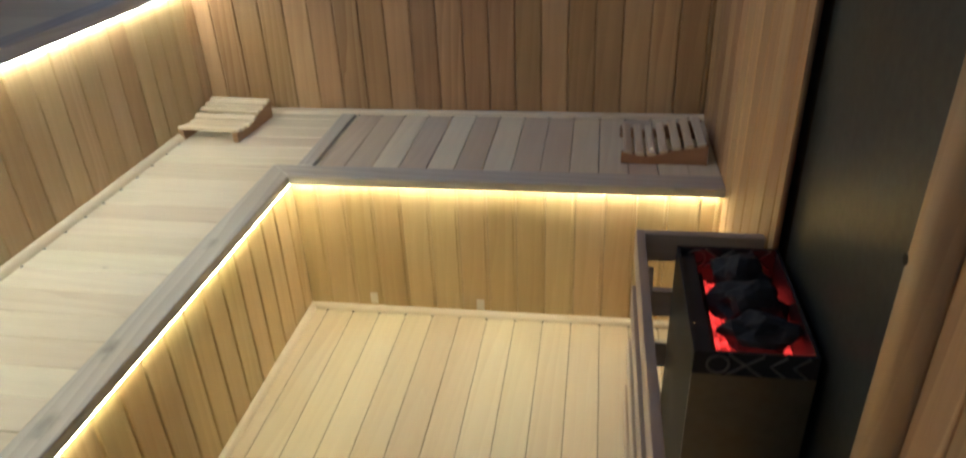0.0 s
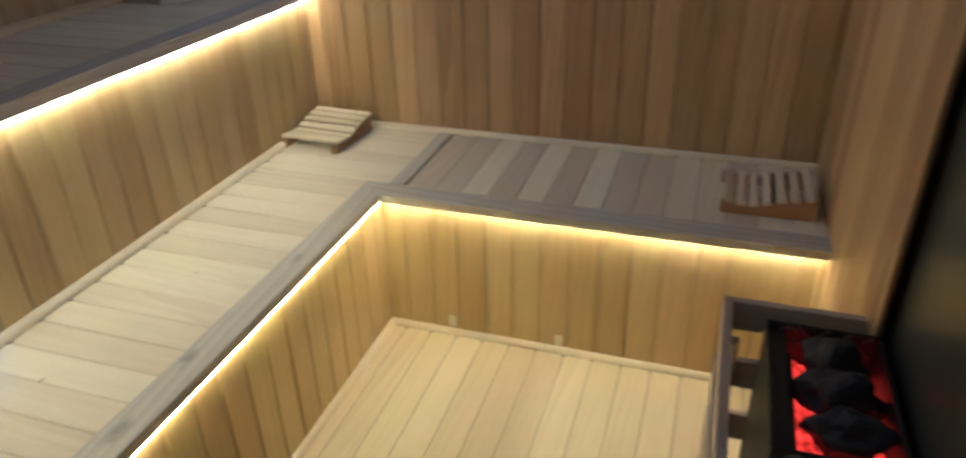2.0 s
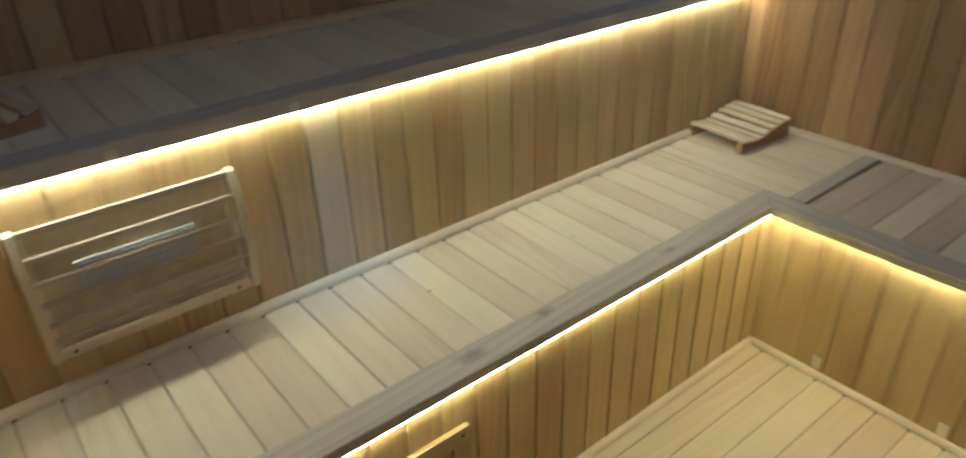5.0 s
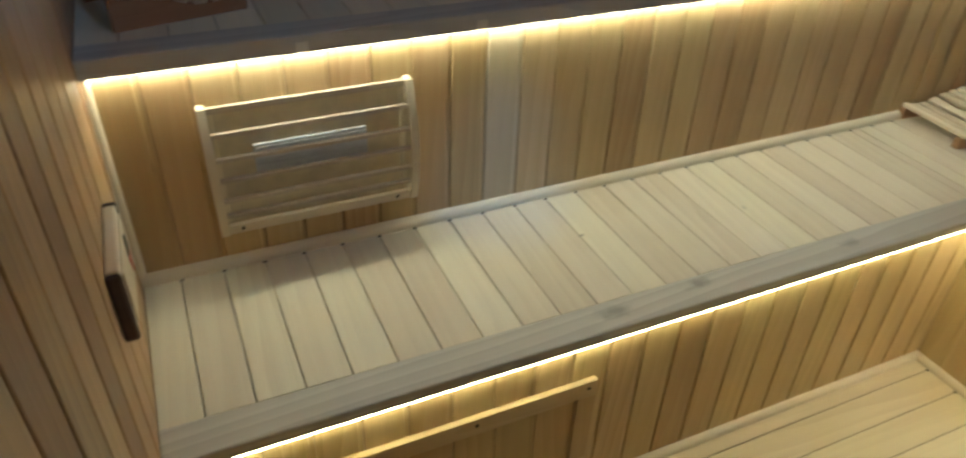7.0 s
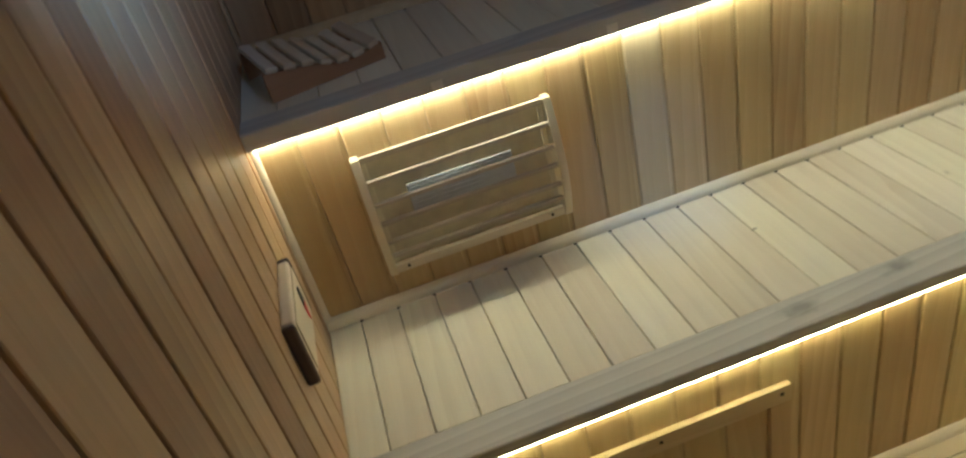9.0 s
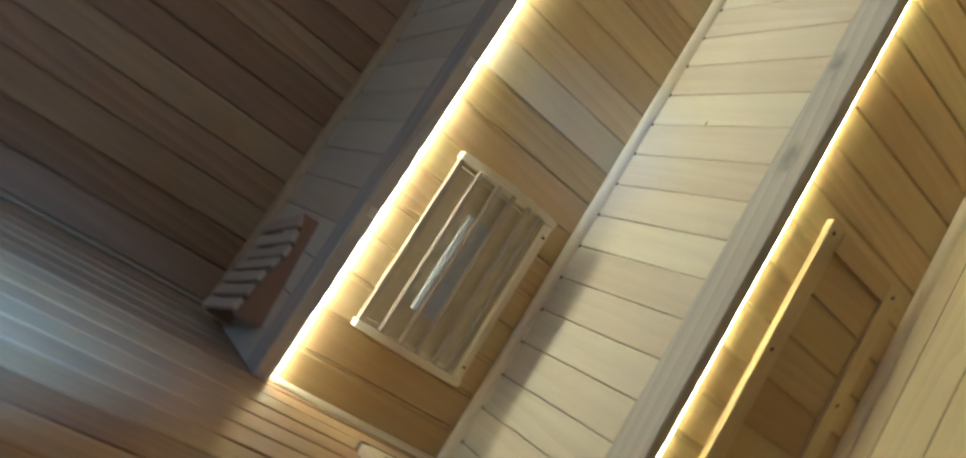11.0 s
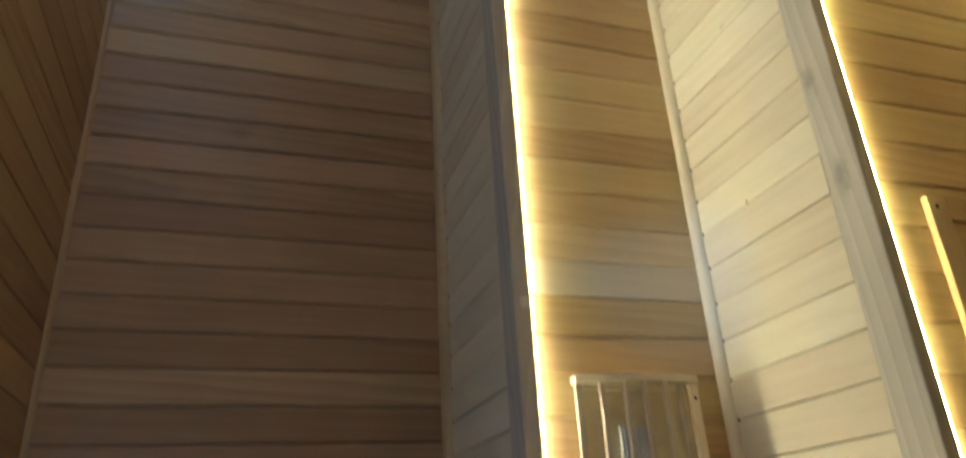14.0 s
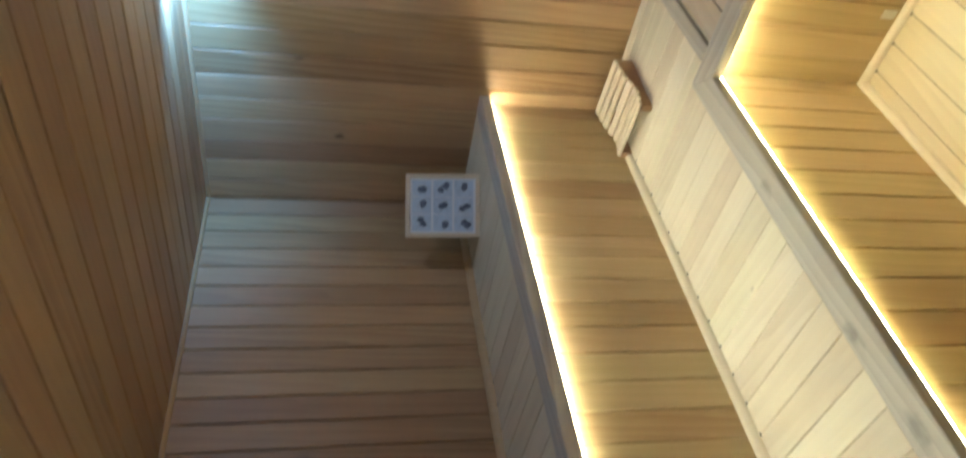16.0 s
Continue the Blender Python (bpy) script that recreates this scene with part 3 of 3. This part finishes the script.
def heater():
    h = empty("sauna_heater", pose(0, 0, 0))
    tagged(h, "steel sauna heater with black rim, dark stones and glowing red elements", "sauna heater")
    t = 0.006
    # body: open box
    bm = box(HX0, HX1, HY0, HY0 + t, HZ0, HZ1 - 0.045)
    part("front_panel", bm, M_STEEL, h, "brushed steel panel")
    part("back_panel", box(HX0, HX1, HY1 - t, HY1, HZ0, HZ1 - 0.045), M_BLACK, h)
    part("side_panel", box(HX0, HX0 + t, HY0 + t, HY1 - t, HZ0, HZ1 - 0.002), M_BLACK, h)
    part("side_panel", box(HX1 - t, HX1, HY0 + t, HY1 - t, HZ0, HZ1 - 0.002), M_BLACK, h)
    part("bottom_plate", box(HX0 + t, HX1 - t, HY0 + t, HY1 - t, HZ0, HZ0 + t), M_BLACK, h)
    # pierced rims on the two short ends
    for y in (HY0, HY1 - t):
        rim = part("rim", box(HX0, HX1, y, y + t, HZ1 - 0.045, HZ1, 0.001), M_BLACK, h, "black enamelled rim with pierced ornament")
        bm = bmesh.new()
        zc = HZ1 - 0.0225
        yy = y - 0.0012 if y == HY0 else y - 0.0012
        wide = HX1 - HX0
        cx = HX0 + wide * 0.2
        tube([(cx + 0.017 * math.cos(a), yy, zc + 0.017 * math.sin(a)) for a in (2 * math.pi * j / 16 for j in range(17))], 0.0022, 6, bm)
        for f0, f1 in ((0.28, 0.56), (0.62, 0.74), (0.80, 0.92)):
            xa, xb = HX0 + wide * f0, HX0 + wide * f1
            tube([(xa, yy, zc - 0.02), ((xa + xb) / 2, yy, zc), (xb, yy, zc + 0.02)] if f0 < 0.5 else [(xb, yy, zc - 0.02), (xa, yy, zc), (xb, yy, zc + 0.02)], 0.0022, 6, bm)
            if f0 < 0.5:
                tube([(xa, yy, zc + 0.02), (xb, yy, zc - 0.02)], 0.0022, 6, bm)
        part("rim_ornament", bm, M_DULL, rim)
    part("inner_baffle", box(HX0 + t + 0.0005, HX0 + 0.034, HY0 + t + 0.001, HY1 - t - 0.001, HZ1 - 0.08, HZ1 - 0.014, 0.002), M_BLACK, h, "black inner baffle")
    # floor of coals below the stones, and the rod elements
    part("glowing_bed", box(HX0 + 0.036, HX1 - t - 0.004, HY0 + 0.02, HY1 - 0.02, HZ1 - 0.085, HZ1 - 0.075), M_HOT, h, "red glowing heater bed")
    for i in range(4):
        x = HX0 + 0.054 + i * 0.026
        pts = [(x, HY0 + 0.02, HZ1 - 0.066), (x, HY1 - 0.03, HZ1 - 0.066)]
        part("heating_rod", tube(pts, 0.006), M_HOT, h, "red glowing rod")
    part("dark_rod", tube([(HX0 + 0.042, HY0 + 0.006, HZ1 - 0.05), (HX0 + 0.042, HY1 - 0.05, HZ1 - 0.035), (HX0 + 0.042, HY1 - 0.05, HZ1 - 0.11)], 0.0045), M_BLACK, h, "dark metal rod")
    # stones
    r = random.Random(3)
    for i, (x, y, z, sx, sy, sz) in enumerate(((1.203, -0.708, 0.664, 0.044, 0.044, 0.040), (1.206, -0.790, 0.660, 0.056, 0.040, 0.038), (1.207, -0.878, 0.656, 0.058, 0.044, 0.036))):
        bm = bmesh.new()
        bmesh.ops.create_icosphere(bm, subdivisions=3, radius=1)
        for v in bm.verts:
            d = v.co.normalized()
            n = noise.noise(d * 1.3 + Vector((i * 7.1, 0, 0))) * 0.45 + noise.noise(d * 3.1 + Vector((0, i * 5.3, 0))) * 0.15
            v.co = d * (1 + n)
            v.co = Vector((v.co.x * sx * 1.1, v.co.y * sy * 1.12, v.co.z * sz * 1.12))
        bmesh.ops.transform(bm, matrix=Matrix.Translation((x, y, z)) @ pose(0, 0, 0, r.uniform(-20, 20), r.uniform(-20, 20), r.uniform(0, 90)), verts=bm.verts)
        part("stone", bm, M_STONE, h, "black angular heater stone")
    return h


heater()
GX, GN, GS = 1.03, -0.585, -1.24


M_GUARD_X = wood("guard_wood_x", (0.54, 0.45, 0.36), (0.37, 0.29, 0.22), rough=0.45, spread=0.5, axis=0)
M_GUARD_Y = wood("guard_wood_y", (0.54, 0.45, 0.36), (0.37, 0.29, 0.22), rough=0.45, spread=0.5, axis=1)


def heater_guard():
    g = empty("heater_guard", pose(0, 0, 0))
    tagged(g, "slatted wooden guard rail round the sauna heater", "guard rail")
    b = 0.002
    for i in range(4):
        z1 = 0.678 - i * 0.14
        part("rail", box(GX - 0.018, GX, GS, GN + 0.018, z1 - 0.065, z1, b), M_GUARD_Y, g)
        part("rail", box(GX + 0.0005, XE - 0.004, GN, GN + 0.018, z1 - 0.065, z1, b), M_GUARD_X, g)
        part("rail", box(GX + 0.0005, XE - 0.045, GS, GS + 0.018, z1 - 0.065, z1, b), M_GUARD_X, g)
    for y in (GN - 0.022, GS + 0.02):
        part("post", box(GX + 0.0005, GX + 0.022, y, y + 0.021, FZ + 0.001, 0.60, b), M_GUARD_X, g)


heater_guard()


# ---- headrests ----
def headrest():
    """Slatted headrest: low end at -y, high end at +y, slats along x; base at z = 0."""
    h = empty("headrest", pose(0, 0, 0))
    W, L = 0.22, 0.24
    def top(s):
        return 0.034 - 0.011 * math.sin(math.pi * min(1, s * 1.7)) + 0.024 * max(0, (s - 0.4) / 0.6) ** 1.1
    for x in (-W / 2 + 0.004, W / 2 - 0.022):
        o = [(0, 0), (L, 0)] + [(L * s, top(s)) for s in (1 - j / 14 for j in range(15))]
        bm = prism(o, 0.018, Matrix(((0, 0, 1, x), (1, 0, 0, -L / 2), (0, 1, 0, 0), (0, 0, 0, 1))))
        part("side_support", bm, M_REST_SIDE, h, "reddish brown curved side piece")
    n = 7
    for i in range(n):
        s = (i + 0.5) / n
        ds = 0.01
        slope = math.atan2(top(s + ds) - top(s - ds), 2 * ds * L)
        bm = box(-W / 2, W / 2, -0.0125, 0.0125, 0, 0.012, 0.004)
        m = Matrix.Translation((0, -L / 2 + L * s, top(s) + 0.0005)) @ Matrix.Rotation(slope, 4, "X")
        ob = link("slat", bm, M_REST, h)
        ob.matrix_basis = m
    return h


M_REST_SIDE = wood("headrest_side_wood", (0.50, 0.30, 0.16), (0.34, 0.18, 0.09), rough=0.5, axis=1)
M_REST = wood("headrest_wood_x", (0.76, 0.66, 0.50), (0.58, 0.45, 0.31), rough=0.5, axis=0)
one = headrest()
one.matrix_basis = pose(-0.312, 0.262, H1 + 0.0005, 0, 0, -4)
tagged(one, "pale slatted wooden headrest in the bench corner", "headrest", "sauna headrests")
two = copy_thing(one, pose(1.118, 0.155, H1 + 0.0005, 0, 0, -90))
tagged(two, "greyish slatted wooden headrest with its high end at the side wall")
three = copy_thing(one, pose(-0.643, -1.787, H2 + 0.0005, 0, 0, 194))
tagged(three, "dim slatted wooden headrest on the high bench")


# ---- vented guard on the upper riser ----
def vent_guard():
    g = empty("vent_guard", pose(0, 0, 0))
    tagged(g, "wooden slatted guard over a metal heating panel in the bench riser", "heater grille")
    y0, y1, z0, z1 = -1.780, -1.374, 0.640, 0.908
    x = R1
    part("sheet_panel", box(x + 0.0005, x + 0.006, y0 + 0.02, y1 - 0.02, z0 + 0.012, z1 - 0.01), M_GREY, g, "grey metal sheet")
    el = part("heating_element", box(x + 0.0065, x + 0.0130, -1.692, -1.47, 0.745, 0.818, 0.002), M_CERAMIC, g, "pale ribbed ceramic element")
    for i in range(4):
        part("rib", box(x + 0.0132, x + 0.0142, -1.688, -1.472, 0.748 + i * 0.0180, 0.757 + i * 0.0180, 0.0015), M_CERAMIC, el)
    def bow(s):
        return 0.022 + 0.035 * math.sin(math.pi * min(1, 0.12 + s * 0.86))
    for y in (y0, y1 - 0.016):
        o = [(0.0005, z0)] + [(bow(s), z0 + (z1 - z0) * s) for s in (j / 14 for j in range(15))] + [(0.0005, z1)]
        bm = prism(o, 0.016, Matrix(((1, 0, 0, x), (0, 0, 1, y), (0, 1, 0, 0), (0, 0, 0, 1))), bevel=0.001)
        part("side_bracket", bm, M_TRIM, g, "pale curved wooden bracket")
    for z, tall in ((0.902, 0.013), (0.858, 0.010), (0.813, 0.009), (0.772, 0.009), (0.727, 0.009), (0.690, 0.009)):
        xx = x + bow((z - z0) / (z1 - z0)) - 0.013
        part("slat", box(xx, xx + 0.009, y0 + 0.0165, y1 - 0.0165, z - tall / 2, z + tall / 2, 0.0015), M_SLAT, g)
    for ya, yb in ((y0 + 0.0165, y0 + 0.026), (y1 - 0.026, y1 - 0.0165)):
        part("inner_batten", box(x + 0.0065, x + 0.014, ya, yb, z0 + 0.016, z1 - 0.016, 0.001), M_TRIM, g)
    rail = part("bottom_rail", box(x + 0.023, x + 0.035, y0 + 0.0165, y1 - 0.0165, z0 + 0.003, z0 + 0.022, 0.001), M_TRIM_Y, g)
    for y in (y0 + 0.042, y1 - 0.045):
        part("screw", tube([(x + 0.0345, y, z0 + 0.013), (x + 0.0365, y, z0 + 0.013)], 0.0035), M_SCREW, rail)
    return g


# slat wood browned so its colour carries the shade below the upper slats
M_SLAT = wood("shade_toned_slat_wood", (0.60, 0.51, 0.41), (0.46, 0.38, 0.29), rough=0.5, spread=0.4, axis=1)
M_TRIM_Y = wood("trim_wood_y", (0.80, 0.71, 0.54), (0.66, 0.55, 0.39), rough=0.45, spread=0.5, axis=1)
vent_guard()


# ---- service hatch in the lower riser ----


def hatch():
    h = empty("service_hatch", pose(0, 0, 0))
    tagged(h, "framed brown wooden access hatch, partly shade-toned, screwed to the bench riser", "hatch")
    y0, y1, z0, z1, w = -1.684, -1.158, 0.145, 0.425, 0.043
    x = R2 + 0.0005
    f = [part("frame_bar", box(x, x + 0.013, y0, y1, z1 - w, z1, 0.0015), M_HATCH_Y, h),
         part("frame_bar", box(x, x + 0.013, y0, y1, z0, z0 + w, 0.0015), M_HATCH_Y, h),
         part("frame_bar", box(x, x + 0.013, y0, y0 + w, z0 + w + 0.0005, z1 - w - 0.0005, 0.0015), M_HATCH, h),
         part("frame_bar", box(x, x + 0.013, y1 - w, y1, z0 + w + 0.0005, z1 - w - 0.0005, 0.0015), M_HATCH, h)]
    k, p = 5, (y1 - y0 - 2 * w) / 5
    for i in range(k):
        # heartwood brown here also stands for the shade inside the frame
        part("panel_board", box(x, x + 0.005, y0 + w + p * i + 0.001, y0 + w + p * (i + 1) - 0.001, z0 + w, z1 - w, 0.001), M_RISER_BROWN, h)
    for bar, ys in ((f[0], (y0 + 0.02, (y0 + y1) / 2, y1 - 0.02)), (f[1], (y0 + 0.02, (y0 + y1) / 2, y1 - 0.02))):
        z = z1 - w * 0.4 if bar is f[0] else z0 + w * 0.5
        for y in ys:
            part("screw", tube([(x + 0.0125, y, z), (x + 0.0145, y, z)], 0.004), M_SCREW, bar)


hatch()


# ---- picture leaning on the high bench ----
def picture():
    a, b = Vector((-0.716, 0.057, 0)), Vector((-0.576, 0.217, 0))
    w, hgt = (b - a).length, 0.248
    ux = (b - a).normalized()
    lean = math.radians(10)
    back = Vector((-ux.y, ux.x, 0))
    if back.x > 0:
        back = -back
    up = Vector((0, 0, math.cos(lean))) + back * math.sin(lean)
    n = ux.cross(up)
    m = Matrix((ux, up, n)).transposed().to_4x4()
    m.translation = Vector((a.x, a.y, H2 + 0.001))
    p = empty("picture_frame", m)
    tagged(p, "pale framed sheet of nine small pictures leaning on the high bench", "picture frame")
    f = 0.014
    part("backing", box(0.004, w - 0.004, 0.004, hgt - 0.004, -0.010, -0.004), M_TAPE, p)
    part("frame_bar", box(0, w, 0, f, -0.012, 0.006, 0.0015), M_TRIM, p)
    part("frame_bar", box(0, w, hgt - f, hgt, -0.012, 0.006, 0.0015), M_TRIM, p)
    part("frame_bar", box(0, f, f, hgt - f, -0.012, 0.006, 0.0015), M_TRIM, p)
    part("frame_bar", box(w - f, w, f, hgt - f, -0.012, 0.006, 0.0015), M_TRIM, p)
    sheet = part("mount", box(f, w - f, f, hgt - f, -0.004, -0.001), M_WHITE, p, "white mount")
    r = random.Random(11)
    cw, ch = (w - 2 * f - 0.02) / 3, (hgt - 2 * f - 0.03) / 3
    for i in range(3):
        for j in range(3):
            x0, y0 = f + 0.007 + i * (cw + 0.003), f + 0.008 + j * (ch + 0.007)
            tint = part("small_picture", box(x0, x0 + cw, y0, y0 + ch, -0.0008, 0.0002), M_PIC, sheet, "pale blue small picture")
            bm = bmesh.new()
            for q in range(2):
                cx, cy = x0 + cw * r.uniform(0.3, 0.7), y0 + ch * r.uniform(0.3, 0.6)
                o = [(cx + 0.015 * r.uniform(0.5, 1) * math.cos(t), cy + 0.015 * r.uniform(0.5, 1) * math.sin(t)) for t in (2 * math.pi * s / 9 for s in range(9))]
                prism(o, 0.0008, Matrix.Translation((0, 0, 0.0004 + 0.0009 * q)) if q == 0 else None, bm=bm)
            for v in bm.verts:
                v.co.z += 0.0004
            part("dark_motif", bm, M_PIC_DARK, sheet)


M_PIC = plain("pale_blue_print", (0.55, 0.66, 0.76), 0.5, vary=0.15, scale=80)
M_PIC_DARK = plain("slate_print", (0.13, 0.16, 0.23), 0.5, vary=0.5, scale=120)
picture()


# ---- small things on the south wall and the riser ----
def thermometer():
    """A wooden box on the wall: pale body, dark end cheeks, a front board with a pointer."""
    h = empty("wall_thermometer", pose(-0.115, YS, 0.815))
    tagged(h, "pale wooden wall thermometer with dark brown ends and red pointer", "thermometer")
    part("body", box(-0.088, 0.088, 0.0005, 0.020, -0.056, 0.057, 0.004), M_REST, h)
    for x in (-0.1, 0.0885):
        part("end_cheek", box(x, x + 0.0115, 0.0005, 0.0215, -0.06, 0.0565, 0.005), M_BROWN, h, "dark brown rounded end")
    front = part("front_board", box(-0.078, 0.078, 0.0202, 0.023, -0.046, 0.046, 0.001), M_TRIM, h)
    face = Matrix(((1, 0, 0, -0.035), (0, 0, 1, 0.0232), (0, 1, 0, 0.0), (0, 0, 0, 1)))
    part("pointer", prism([(-0.012, 0.002), (0.012, 0.002), (0.004, 0.034), (-0.008, 0.03)], 0.002, face), M_BLACK, front, "black pointer")
    part("pointer", prism([(-0.011, -0.002), (0.011, -0.002), (0.002, -0.032)], 0.002, face), M_RED, front, "red pointer")


thermometer()
for x, z in ((0.245, 0.105), (0.588, 0.100)):
    tagged(link("tape_patch", box(x - 0.012, x + 0.012, RN - 0.0012, RN - 0.0002, z - 0.012, z + 0.028), M_TAPE), "small pale patch of tape on the riser", "tape")


# ---- marks ----
for y in (-1.232, -1.582):
    tagged(link("tape_patch", box(R1 + 0.0322, R1 + 0.0335, y - 0.011, y + 0.011, H2 - 0.030, H2 - 0.012), M_TAPE), "small pale patch of tape on the high bench edge", "tape")
